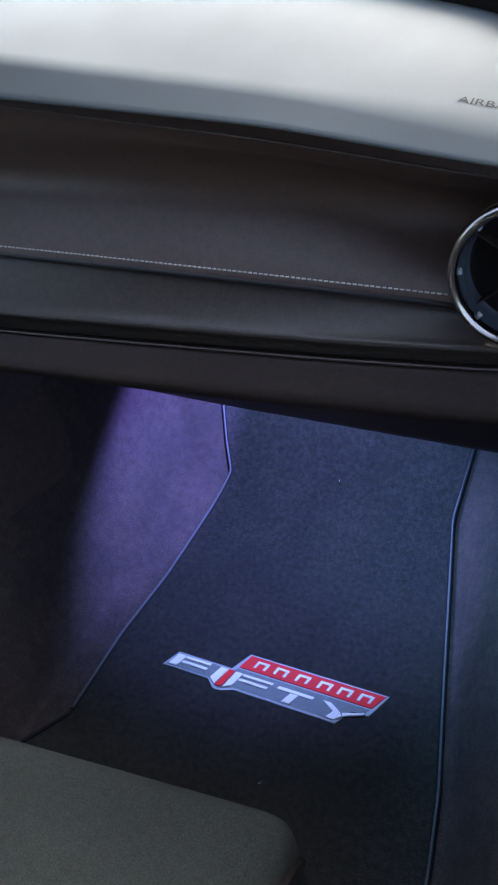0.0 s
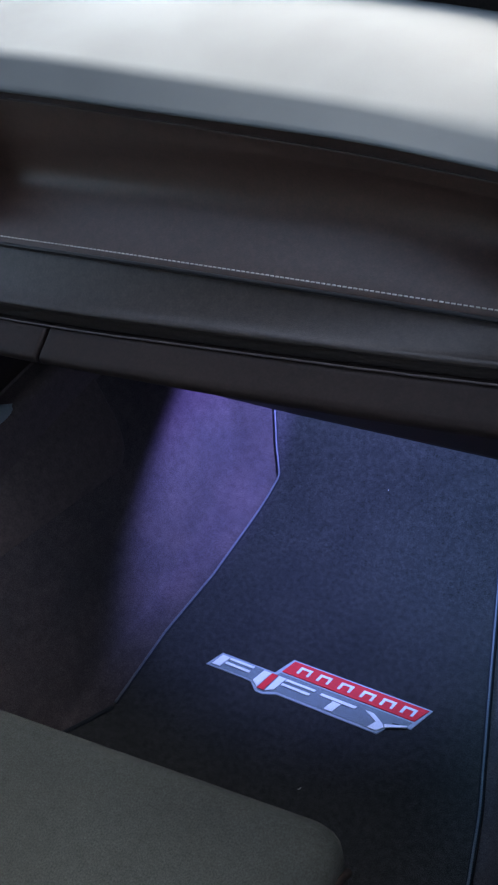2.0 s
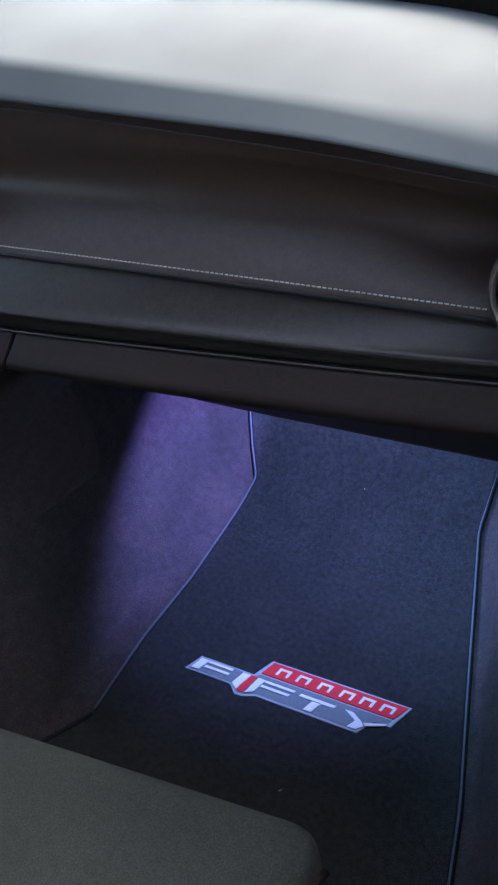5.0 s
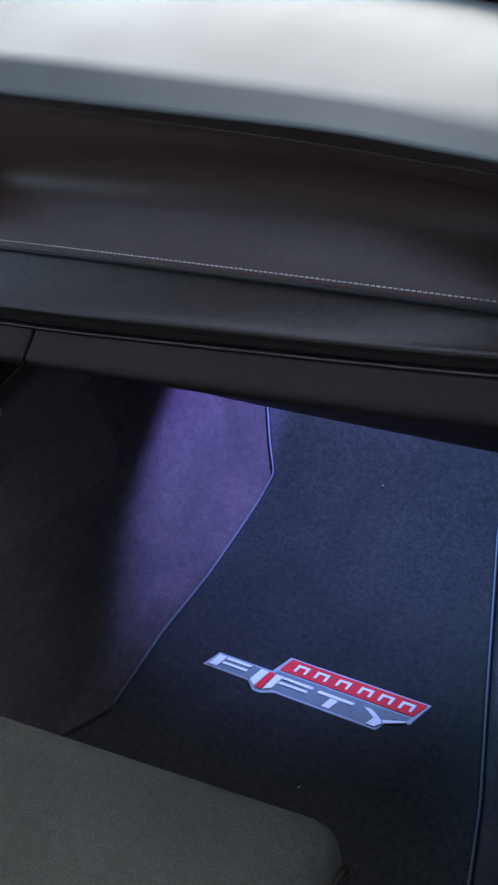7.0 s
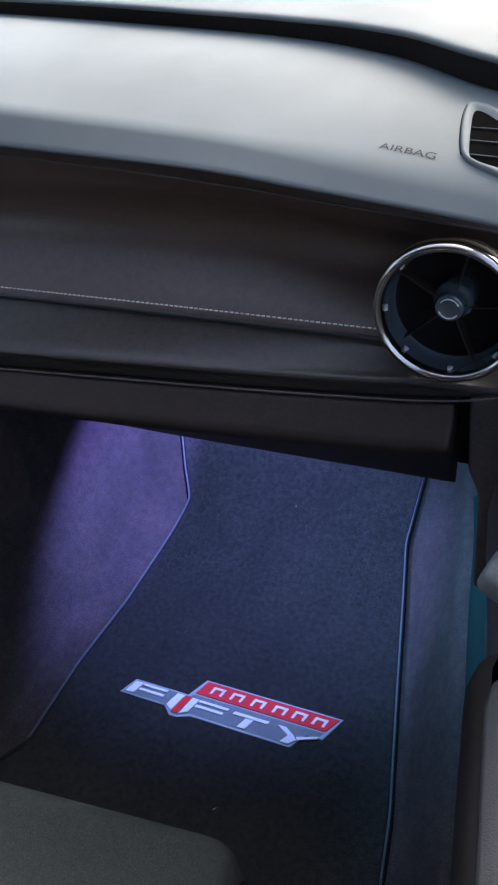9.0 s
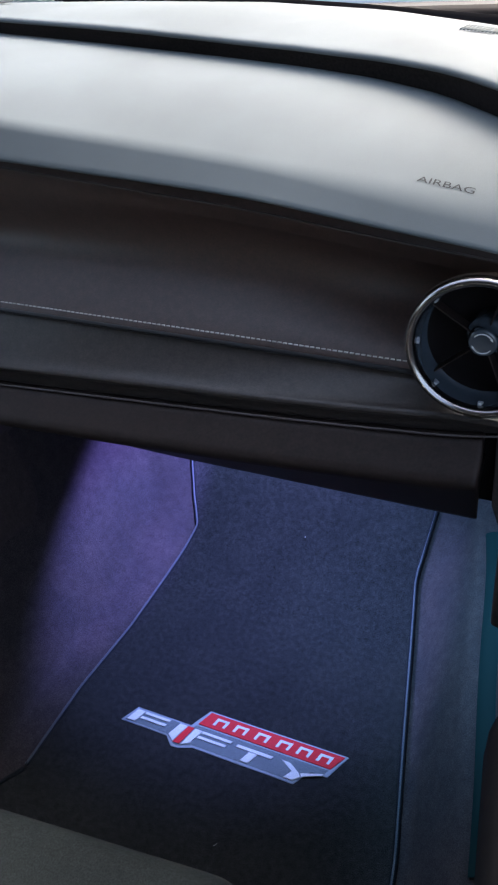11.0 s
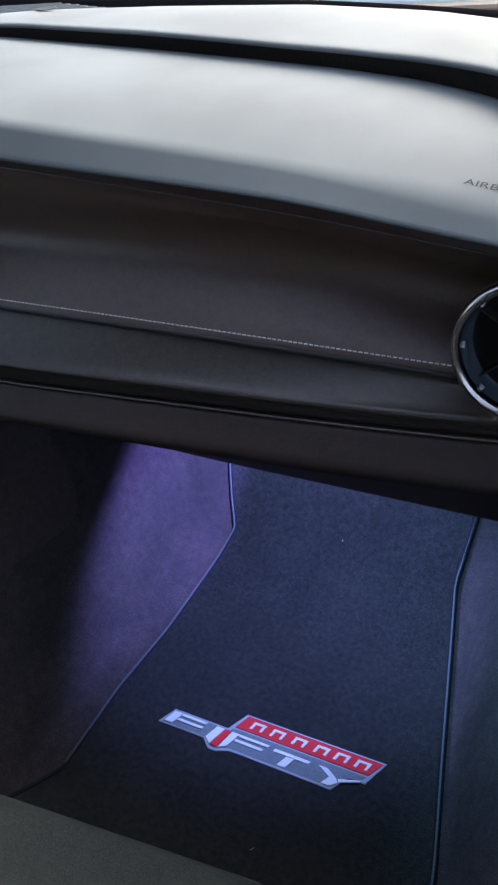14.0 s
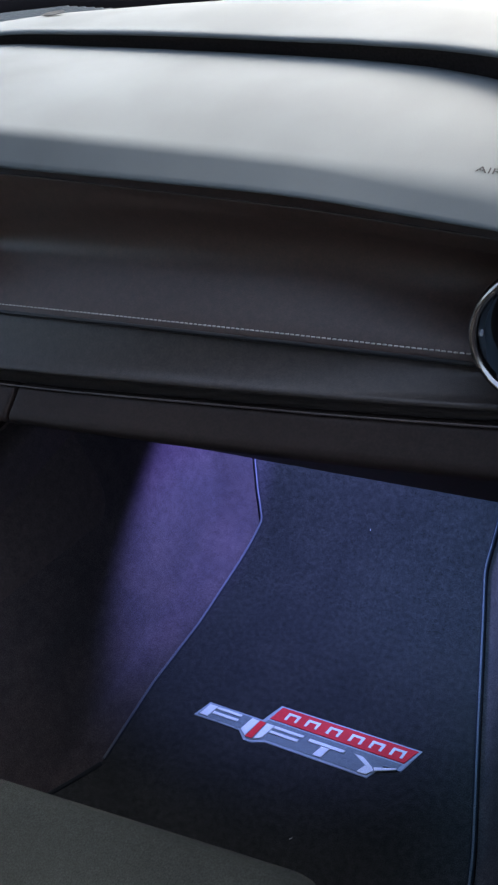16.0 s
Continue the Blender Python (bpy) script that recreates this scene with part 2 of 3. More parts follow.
def floor_z(x, y):
    """Height of the floor: flat, a toe board ahead, the tunnel on one side, the sill on the other."""
    toe = 0.03 * math.log(1 + math.exp((y - 0.835) * 1.2 / 0.03)) - 0.03 * math.log(1 + math.exp(-0.835 * 1.2 / 0.03))
    tunnel = max(0.0, (-0.60 - x) * 1.9)
    tunnel = min(tunnel, 0.30 + 0.05 * tunnel)
    xr = mat_right(y) + 0.012
    xs = sill_x(y)
    kick = max(0.0, (x - xr) / max(0.02, xs - xr)) * 0.10
    kick = min(kick, 0.098)
    k = 0.012
    h = [toe, tunnel, kick, 0.0]
    top = max(h)
    return top + k * math.log(sum(math.exp((v - top) / k) for v in h)) - k * math.log(4) * math.exp(-top / 0.02)


xs_ = np.linspace(-0.80, 0.0, 120)
ys_ = np.linspace(-0.30, 1.20, 190)
bm = sheet([[(x, y, floor_z(x, y) - 0.008) for x in xs_] for y in ys_])
tagged(thicken(part("floor", bm, CARPET, facing=(0, 0, 1)), 0.01, -1), "charcoal cut-pile carpet moulded into the footwell", "carpet", kind="structure")

# ---- floor mat ----
floor_mat = thing("floor_mat", "black carpet floor mat with bound edge and embroidered emblem", "floor mat")
rows = []
for y in np.linspace(0.27, 1.02, 150):
    a, b = mat_left(y), mat_right(y)
    rows.append([(a + (b - a) * s, y, floor_z(a + (b - a) * s, y) * 0.98) for s in np.linspace(0, 1, 70)])
thicken(part("carpet_top", sheet(rows), MAT_PILE, floor_mat, facing=(0, 0, 1)), 0.006, -1)
for f, near in ((mat_left, 0.418), (mat_right, 0.27)):
    pts = [(f(y), y, floor_z(f(y), y) * 0.98 - 0.0005) for y in np.linspace(near, 1.02, 170)]
    r = 0.0031 if f is mat_left else 0.0034
    binding = part("edge_binding", tube(pts, r, 8), BINDING, floor_mat, "dark blue woven edge binding")
    # a thin pale tube on top paints the highlight along the binding
    part("highlight_ridge", tube([(x, y, z + 0.8 * r) for x, y, z in pts], (0.55 if f is mat_left else 0.42) * r, 6), BINDING_HIGHLIGHT, binding, "paler ridge painted as the highlight on the binding")
pts = [(-0.5535 - 0.68 * d, 0.413 - d * (1 - 1.2 * d), floor_z(-0.5535 - 0.68 * d, 0.413 - d) * 0.98 + 0.0006) for d in np.linspace(0, 0.14, 30)]
part("corner_binding", tube(pts, 0.0029, 8), BINDING, floor_mat, "blue-grey woven corner binding")

# the embroidered emblem, in millimetres from its middle
EX, EY = -0.333, 0.528


def emblem(name, outline, z0, z1, material, parent, label="", bevel=0.0):
    return part(name, plate([(EX + u / 1000, EY + v / 1000) for u, v in outline], z0, z1, bevel), material, parent, label, smooth=False)


badge = emblem("emblem", [(-141, -19), (-128, 3), (-54, 3), (-39, 28), (138, 28), (122, -3), (102, -3), (88, -23), (-40, -23),
                          (-56, -29), (-66, -29), (-77, -19)], -0.002, 0.0012, EDGE_EMB, floor_mat, "embroidered red and silver emblem", 0.0004)
emblem("grey_field", [(-136, -17), (-126, 1), (-50, 1), (-47, 5), (121, 5), (117, -1), (100, -4), (86, -20), (-42, -20), (-57, -26), (-64, -26), (-75, -17)],
       0.0005, 0.0016, GREY_EMB, badge)
emblem("red_field", [(-46, 7), (-36.5, 26), (134.5, 26), (122.5, 7)], 0.0008, 0.0022, RED, badge, "red embroidered field", 0.0003)
for u in (-29, -3, 25, 53, 78, 103):
    emblem("pale_bar", [(u, 11.5), (u + 3.4, 21.5), (u + 19.4, 21.5), (u + 16, 11.5), (u + 12.8, 11.5), (u + 15, 18.6), (u + 6, 18.6), (u + 3.4, 11.5)], 0.0012, 0.0028, SILVER, badge, bevel=0.0003)
for bar in ([(-134, -16), (-126, 0), (-115, 0), (-123, -16)], [(-114, 0), (-115.5, -3.5), (-81.5, -3.5), (-80, 0)], [(-117, -7), (-118.5, -10.5), (-84, -10.5), (-82.5, -7)],
            [(-75, -17), (-67, 0), (-56.5, 0), (-66.5, -23.5)], [(-55, -24), (-46.5, 0), (-36.5, 0), (-45, -19)],
            [(-35.5, 0), (-37, -3.5), (2, -3.5), (3.5, 0)], [(-38.5, -7), (-40, -10.5), (-3, -10.5), (-1.5, -7)],
            [(11, -1), (9, -5), (54, -5), (56, -1)], [(27, -5.5), (20, -18.5), (30.5, -18.5), (37.5, -5.5)],
            [(66, -1), (77, -1), (90, -9), (93, -13), (86, -20), (75, -20), (82, -10)], [(92, -9), (117, -1), (116, -4), (94, -12.5)]):
    emblem("silver_bar", bar, 0.001, 0.0028, SILVER, badge, bevel=0.0003)
emblem("red_bar", [(-65.5, -24), (-56, 0.2), (-48, 0.2), (-57, -24)], 0.0012, 0.0026, RED, badge)

# ---- dashboard ----
dashboard = thing("dashboard", "dark layered dashboard with vinyl top pad and stitched leather face", "dashboard")
X_END = -0.028
stations = np.concatenate([np.linspace(-1.7, -0.8, 19)[:-1], np.linspace(-0.8, X_END, 110)])
VENT = Vector((-0.0928, 0.572, 0.5685))
VENT_R = 0.059


def bulge(x, y, z):
    """Towards the door the pad's front swells back towards the seat, over the round vent."""
    k = line(x, (-1.7, -0.34, -0.22, -0.12, 0), (0, 0, 0.04, 0.08, 0.09))
    return y + k * (0.132 - y), z + k * (0.873 - z)


def crease(x):
    return bulge(x, line(x, (-1.7, -0.20, -0.10, -0.05, 0), (0.655, 0.655, 0.650, 0.643, 0.63)),
                 line(x, (-1.7, -0.75, -0.586, -0.47, -0.282, -0.187, -0.12, -0.05, 0), (0.690, 0.690, 0.683, 0.671, 0.651, 0.638, 0.629, 0.621, 0.616)))


def pad_far(x):
    return (line(x, (-1.7, -0.744, -0.55, -0.394, -0.30, -0.225, -0.16, -0.125, -0.10, -0.03), (0.915, 0.899, 0.864, 0.832, 0.810, 0.786, 0.752, 0.720, 0.700, 0.66), 0.02),
            0.675 - 0.03 * (max(x, -0.9) + 0.4))


def top_far(x):
    return line(x, (-1.7, -1.0, -0.87, -0.78, -0.6, -0.406, -0.258, -0.152, -0.03), (0.99, 1.0, 1.015, 1.04, 1.027, 1.001, 0.953, 0.896, 0.82), 0.02), 0.682


def nose(x):
    y = line(x, (-1.7, -0.20, -0.10, -0.05, 0), (0.633, 0.633, 0.629, 0.623, 0.611))
    return bulge(x, y, 0.0011 + line(x, (-1.7, -0.75, -0.58, -0.5, -0.275, -0.18, -0.05, 0), (0.6660, 0.6660, 0.6570, 0.6505, 0.633, 0.619, 0.603, 0.598)))


def pad_section(x):
    ny, nz = nose(x)
    cy, cz = crease(x)
    fy, fz = pad_far(x)
    fy = max(fy, cy + 0.012)
    wide = max(0.03, fy - cy)

    def top(off):
        k = off / wide
        return cy + off, cz + (fz - cz) * k + 0.008 * math.sin(math.pi * k) * min(1, wide / 0.2)

    pts = [(ny + 0.045, nz + 0.004), (ny + 0.010, nz - 0.0030), (ny + 0.005, nz - 0.0026), (ny + 0.0022, nz - 0.0016), (ny + 0.0008, nz - 0.0004)]
    turn = line(x, (-1.7, -0.26, -0.12, 0), (0, 0, 1, 1))
    start = 0.78 - 0.24 * turn
    ahead = top(0.010 + 0.008 * turn)
    bend = (cy - 0.0002, cz + 0.0002)
    for k in np.linspace(0.07, start - 0.08, 6):
        pts.append((ny + (cy - ny) * k, nz + (cz - nz) * k))
    low = (ny + (cy - ny) * start, nz + (cz - nz) * start)
    for k in np.linspace(0.0, 1.0, 13):
        pts.append(tuple(l * (1 - k) ** 2 + 2 * m * k * (1 - k) + h * k * k for l, m, h in zip(low, bend, ahead)))
    pts += [top(off) for off in np.linspace(max(0.016 + 0.008 * turn, 0.08 * wide), max(wide, 0.032), 24)]
    ey, ez = pts[-1]
    pts += [(ey + 0.006, ez - 0.001), (ey + 0.014, ez - 0.003), (ey + 0.022, ez - 0.006), (ey + 0.024, ez - 0.03)]
    return [(x, y, z) for y, z in pts]


part("top_pad", sheet([pad_section(x) for x in stations]), VINYL, dashboard, "grey vinyl top pad bright with sky reflection", facing=(0, 0, 1))


def brow_edge(x):
    """The front edge of the rear panel, a low step over the far edge of the pad."""
    fy = max(pad_far(x)[0], crease(x)[0] + 0.012)
    return fy + 0.002, line(x, (-1.7, -0.70, -0.50, -0.37, -0.25, -0.175, -0.12, -0.087, -0.03), (0.703, 0.700, 0.6955, 0.6905, 0.6880, 0.6885, 0.6895, 0.6885, 0.686), 0.025)


def rear_z(x, y):
    """Height of the rear panel at a place in plan."""
    gy, gz = brow_edge(x)
    ty, tz = top_far(x)
    ty = max(ty, gy + 0.08)
    k = (y - gy) / (ty - gy)
    return gz + (tz - gz) * k + 0.004 * math.sin(math.pi * min(1, max(0, k)))


def rear_section(x):
    gy, gz = brow_edge(x)
    ty, tz = top_far(x)
    ty = max(ty, gy + 0.08)
    pts = [(gy + 0.0020, gz - 0.0050), (gy + 0.0006, gz - 0.0038), (gy + 0.0003, gz - 0.0024), (gy + 0.0016, gz - 0.0009), (gy + 0.0040, gz - 0.0002)]
    for k in (0.05, 0.09, 0.14, 0.2, 0.3, 0.42, 0.55, 0.7, 0.85, 0.94, 1.0):
        y = gy + (ty - gy) * k
        pts.append((y, rear_z(x, y)))
    pts += [(ty + 0.004, tz - 0.002), (ty + 0.010, tz - 0.01), (ty + 0.012, tz - 0.05)]
    return [(x, y, z) for y, z in pts]


part("defroster_panel", sheet([rear_section(x) for x in stations]), VINYL, dashboard, "grey vinyl panel under the windscreen", facing=(0, 0, 1))


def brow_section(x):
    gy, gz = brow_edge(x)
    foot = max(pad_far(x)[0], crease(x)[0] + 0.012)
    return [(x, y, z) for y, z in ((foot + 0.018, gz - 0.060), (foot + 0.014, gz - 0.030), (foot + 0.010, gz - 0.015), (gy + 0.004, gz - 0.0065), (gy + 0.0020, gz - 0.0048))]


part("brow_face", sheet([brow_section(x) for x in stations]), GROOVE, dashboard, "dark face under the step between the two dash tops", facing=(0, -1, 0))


def recess(p, clear=0.005):
    """Keeps the face behind the plane of the round vent near it."""
    d = math.hypot(p[0] - VENT.x, p[2] - VENT.z)
    w = min(1.0, max(0.0, (0.075 - d) / 0.02))
    w = w * w * (3 - 2 * w)
    want = VENT.y + 0.14 * (p[2] - VENT.z) + clear
    return (p[0], p[1] + max(0.0, want - p[1]) * w, p[2])


def ridge(x):
    return 0.643, line(x, (-1.7, -0.75, -0.6, -0.537, -0.283, -0.188, -0.05, 0), (0.658, 0.658, 0.648, 0.644, 0.620, 0.607, 0.589, 0.583))


def seam_drop(x):
    """The stitched seam falls a little towards the round vent."""
    return line(x, (-1.7, -0.5, -0.3, -0.15, 0), (-0.0012, -0.0012, -0.0026, -0.0042, -0.005))


def face_section(x):
    ry, rz = ridge(x)
    pts = [(ry + 0.012, rz + 0.016), (ry + 0.006, rz + 0.006), (ry + 0.0015, rz + 0.001), (ry, rz - 0.001), (ry + 0.002, rz - 0.004)]
    top = rz - 0.012
    # a hollow: a slope up from the seam, a round bend and an upright wall under the pad
    arc = [(0.6455, 0.6130), (0.6480, 0.6050), (0.6498, 0.5970), (0.6505, 0.5900), (0.6502, 0.5830), (0.6490, 0.5768), (0.6468, 0.5712), (0.6430, 0.5660), (0.6380, 0.5613), (0.6320, 0.5566), (0.6255, 0.5518), (0.6190, 0.5470), (0.6125, 0.5423), (0.6060, 0.5376)]
    fit = 1 - 0.05 * math.log(1 + math.exp((1 - (top - 0.5376) / 0.0774) / 0.05))
    arc = [(y, 0.5376 + (z - 0.5376) * fit) for y, z in arc]
    pts += [(0.6440, max(top, arc[0][1] + 0.002))] + arc + [(0.601, 0.5336), (0.5985, 0.5316), (0.5975, 0.5300), (0.600, 0.5283)]
    return [recess((x, y, z + seam_drop(x) * min(1, max(0, (0.60 - z) / 0.05)))) for y, z in pts]


def open_for_vent(bm, r=0.0495):
    """Opens the face where the round vent passes through it."""
    gone = [f for f in bm.faces if f.calc_center_median().y < 0.625 and math.hypot(f.calc_center_median().x - VENT.x, f.calc_center_median().z - VENT.z) < r]
    bmesh.ops.delete(bm, geom=gone, context="FACES")
    return bm


part("face_panel", open_for_vent(sheet([face_section(x) for x in stations])), LEATHER, dashboard, "black leather face panel")


def lip(x):
    return line(x, (-1.7, -0.8, -0.606, -0.525, -0.255, -0.193, -0.10, -0.05, -0.03), (0.465, 0.466, 0.4705, 0.474, 0.4925, 0.4975, 0.506, 0.517, 0.526), 0.025)


def band_low(x):
    return min(lip(x) + line(x, (-1.7, -0.62, -0.5, -0.35, -0.2, 0), (0.0135, 0.0135, 0.0125, 0.0105, 0.0088, 0.0088)), 0.5135)


def band_section(x):
    zb = band_low(x)
    d = seam_drop(x)
    pts = [(0.606, 0.5290 + d), (0.603, 0.5278 + d), (0.5990, 0.5265 + d), (0.5965, 0.5235 + d)]
    for k in (0.25, 0.5, 0.75, 0.92):
        pts.append((0.5965 - 0.0285 * k + 0.003 * math.sin(math.pi * k), 0.5235 + d + (zb - 0.5235 - d) * k))
    zl = lip(x) - 0.005
    pts += [(0.5672, zb + 0.0012), (0.5660, zb - 0.0008), (0.5662, zb - 0.0026), (0.5685, zb - 0.0042), (0.5715, 0.5 * (zb + zl) - 0.001), (0.5715, zl - 0.0010), (0.5715, zl - 0.0040), (0.590, zl - 0.0045)]
    return [recess((x, y, z)) for y, z in pts]


part("lower_band", open_for_vent(sheet([band_section(x) for x in stations])), BAND, dashboard, "charcoal leather band under the seam")
part("piping", tube([(x, 0.5978, 0.5290 + seam_drop(x)) for x in np.linspace(-1.2, -0.139, 60)], 0.0021, 10), RUBBER, dashboard)


def lower_section(x):
    zl = lip(x)
    pts = [(0.60, zl - 0.0095), (0.5750, zl - 0.0090), (0.5650, zl - 0.0070), (0.5610, zl - 0.0074), (0.5575, zl - 0.0096), (0.5520, zl - 0.0132), (0.5455, zl - 0.0170), (0.5395, zl - 0.0202), (0.5355, zl - 0.0232), (0.534, zl - 0.0268),
           (0.5352, zl - 0.0320), (0.5420, zl - 0.0390), (0.556, 0.431),
           (0.577, 0.409), (0.601, 0.3845), (0.613, 0.3715), (0.621, 0.362), (0.65, 0.365), (0.82, 0.385), (0.82, 0.42), (0.60, 0.44)]
    up = line(x, (-1.7, -0.7, -0.5, -0.38, 0), (0.006, 0.005, 0.0035, 0, 0))
    return [(x, y, z + up * min(1.0, max(0.0, (zl - z) / 0.06))) for y, z in pts]


for name, a, b in (("glovebox_door", -0.5775, -0.0815), ("knee_panel", -1.7, -0.5820)):
    rows = []
    ends = [(a, 0.955), (a + 0.0006, 0.985), (a + 0.002, 0.996)]
    for x, k in ends + [(x, 1.0) for x in np.linspace(a + 0.005, b - 0.005, 60)] + [(b - 0.002, 0.996), (b - 0.0006, 0.985), (b, 0.955)]:
        mid_y, mid_z = 0.60, 0.42
        slant = 0.115 * max(0.0, min(1.0, (x + 0.16) / 0.08))
        rows.append([(x - slant * max(0.0, min(y, 0.66) - 0.55), mid_y + (y - mid_y) * k, mid_z + (z - mid_z) * k) for _, y, z in lower_section(x)])
    bm = sheet(rows, close=True)
    bm.verts.ensure_lookup_table()
    n = len(rows[0])
    bm.faces.new([bm.verts[k] for k in range(n)])
    bm.faces.new([bm.verts[len(bm.verts) - n + k] for k in range(n)])
    part(name, bm, PLASTIC, dashboard, "black soft plastic lower panel")
part("lip_bead", tube([(x, 0.5622, lip(x) - 0.0047) for x in np.linspace(-1.2, -0.034, 110)], 0.0009, 10), BEAD, dashboard, "thin rounded lip along the band, its highlight put into a paler colour")
part("seam_line", tube([(x, ridge(x)[0] - 0.001, ridge(x)[1]) for x in np.linspace(-1.2, -0.034, 110)], 0.0012, 8), BEAD, dashboard)

bm = bmesh.new()
for k in range(190):
    x = -1.0 + 0.0045 * k
    if x > -0.146:
        break
    m = Matrix.Translation((x, 0.6022, 0.5344 + seam_drop(x))) @ Matrix.Rotation(radians(30), 4, "X") @ Matrix.Rotation(radians(-5), 4, "Y") @ Matrix.Diagonal((0.0032, 0.0011, 0.0011, 1))
    bmesh.ops.create_cube(bm, size=1, matrix=m)
tagged(part("stitching", bm, THREAD, dashboard, "pale grey thread stitches"), kind="stuff")

# dashboard end by the door
bm = bmesh.new()
f = bm.faces.new([bm.verts.new((x, 0.597 + 0.06 * (z - 0.372), z)) for x, z in ((-0.0785, 0.512), (-0.0790, 0.461), (-0.0770, 0.402), (-0.0675, 0.376), (-0.0650, 0.262), (0.0, 0.240), (0.0, 0.512))])
deep = bmesh.ops.extrude_face_region(bm, geom=[f])
bmesh.ops.translate(bm, vec=(-0.01, 0.30, -0.02), verts=[v for v in deep["geom"] if isinstance(v, bmesh.types.BMVert)])
bmesh.ops.bevel(bm, geom=bm.edges[:], offset=0.004, segments=3, profile=0.6, affect="EDGES")
part("end_panel", bm, DOOR_TRIM, dashboard, "black plastic end panel")
part("gap_backing", block((-0.105, 0.622, 0.386), (-0.070, 0.645, 0.500), 0.001), DARK, dashboard)
part("core", block((-0.16, 0.64, 0.41), (-0.03, 0.80, 0.52), 0.002), DARK, dashboard)
part("under_tray", block((-1.2, 0.80, 0.395), (-0.09, 1.25, 0.41), 0.002), DARK, dashboard)


def pad_z(x, y):
    """Height of the top pad at a place in plan."""
    sec = pad_section(x)[19:-4]
    return float(np.interp(y, [p[1] for p in sec], [p[2] for p in sec]))


def lettering(name, text, place, right, up, width, height, material, parent, over):
    """Flat letters laid on the top pad."""
    cu = bpy.data.curves.new(name, "FONT")
    cu.body = text
    cu.resolution_u = 4
    tmp = new(name + "_curve", cu)
    me = bpy.data.meshes.new_from_object(tmp.evaluated_get(bpy.context.evaluated_depsgraph_get()))
    bpy.data.objects.remove(tmp)
    xs = [v.co.x for v in me.vertices]
    ys = [v.co.y for v in me.vertices]
    for v in me.vertices:
        u = (v.co.x - min(xs)) / (max(xs) - min(xs)) * width
        w = (v.co.y - min(ys)) / (max(ys) - min(ys)) * height
        x = place[0] + right[0] * u + up[0] * w
        y = place[1] + right[1] * u + up[1] * w
        v.co = (x, y, pad_z(x, y) + over)
    me.materials.append(material)
    ob = new(name, me)
    ob.parent = parent
    return ob


lettering("airbag_lettering", "AIRBAG", (-0.1517, 0.6326), (0.965, -0.262), (0.12, 1.0), 0.0410, 0.0053, INK, dashboard, 0.0004)["label"] = "dark printed word on the pad"

demister = thing("side_demister_vent", "small side window demister vent set in the dashboard end", "air vent")
OUTER = ((-0.1017, 0.6802), (-0.1032, 0.6741), (-0.1029, 0.6612), (-0.1003, 0.6414), (-0.0977, 0.6302), (-0.0955, 0.6241), (-0.0915, 0.6197), (-0.0848, 0.6154), (-0.0754, 0.6113), (-0.0660, 0.6070), (-0.0523, 0.6001), (-0.0440, 0.5964), (-0.0420, 0.5986), (-0.0443, 0.6161), (-0.0536, 0.6408), (-0.0657, 0.6574), (-0.0786, 0.6677), (-0.0916, 0.6772))
INNER = ((-0.0962, 0.6699), (-0.0965, 0.6637), (-0.0956, 0.6548), (-0.0937, 0.6392), (-0.0921, 0.6285), (-0.0909, 0.6246), (-0.0885, 0.6224), (-0.0823, 0.6191), (-0.0739, 0.6167), (-0.0663, 0.6126), (-0.0531, 0.6027), (-0.0485, 0.6006), (-0.0476, 0.6047), (-0.0494, 0.6148), (-0.0580, 0.6333), (-0.0690, 0.6481), (-0.0799, 0.6578), (-0.0910, 0.6688))


def rounded(loop, k=2):
    """Corners cut twice, which rounds the loop."""
    for _ in range(k):
        n = len(loop)
        loop = [tuple(a + (b - a) * f for a, b in zip(loop[i], loop[(i + 1) % n])) for i in range(n) for f in (0.25, 0.75)]
    return loop


def ring_between(k, up):
    loop = [(a[0] + (b[0] - a[0]) * k, a[1] + (b[1] - a[1]) * k) for a, b in zip(rounded(OUTER), rounded(INNER))]
    return [(x, y, pad_z(x, y) + up) for x, y in loop]


part("frame", sheet([ring_between(0.02, -0.003), ring_between(0.03, 0.0012), ring_between(0.12, 0.0024), ring_between(0.30, 0.0030), ring_between(0.55, 0.0026), ring_between(1.0, 0.0006)], close=True), VINYL, demister, facing=(0, 0, 1))
# no opening: a flat sheet over the pad with the slot's darkness painted in
loops = []
for k in (1.0, 0.75, 0.5, 0.25, 0.05):
    loops.append([(-0.0750 + (x - -0.0750) * k, 0.6370 + (y - 0.6370) * k, pad_z(-0.0750 + (x - -0.0750) * k, 0.6370 + (y - 0.6370) * k) + 0.0009) for x, y, _ in ring_between(0.99, 0)])
part("cavity", sheet(loops, close=True), SLOT_SHADE, demister, facing=(0, 0, 1))
gap = [(x, y, z) for x, y, z in ring_between(-0.03, 0.0002) if x < -0.0961 or y > 0.6404]
gap.sort(key=lambda p: math.atan2(p[1] - 0.6327, p[0] - -0.0766))
gap = [p for p in gap if math.atan2(p[1] - 0.6327, p[0] - -0.0766) > 0] + [p for p in gap if math.atan2(p[1] - 0.6327, p[0] - -0.0766) <= 0]
part("gap_line", tube(gap, 0.0005, 6), DARK, demister)
for y, a, b in ((0.6254, -0.0914, -0.0576), (0.6377, -0.0934, -0.0667), (0.6502, -0.0948, -0.0777)):
    part("slat", tube([(x, y - 0.12 * (x - a), pad_z(x, y - 0.12 * (x - a)) + 0.0016) for x in np.linspace(a, b, 8)], 0.0003, 6), VINYL, demister)

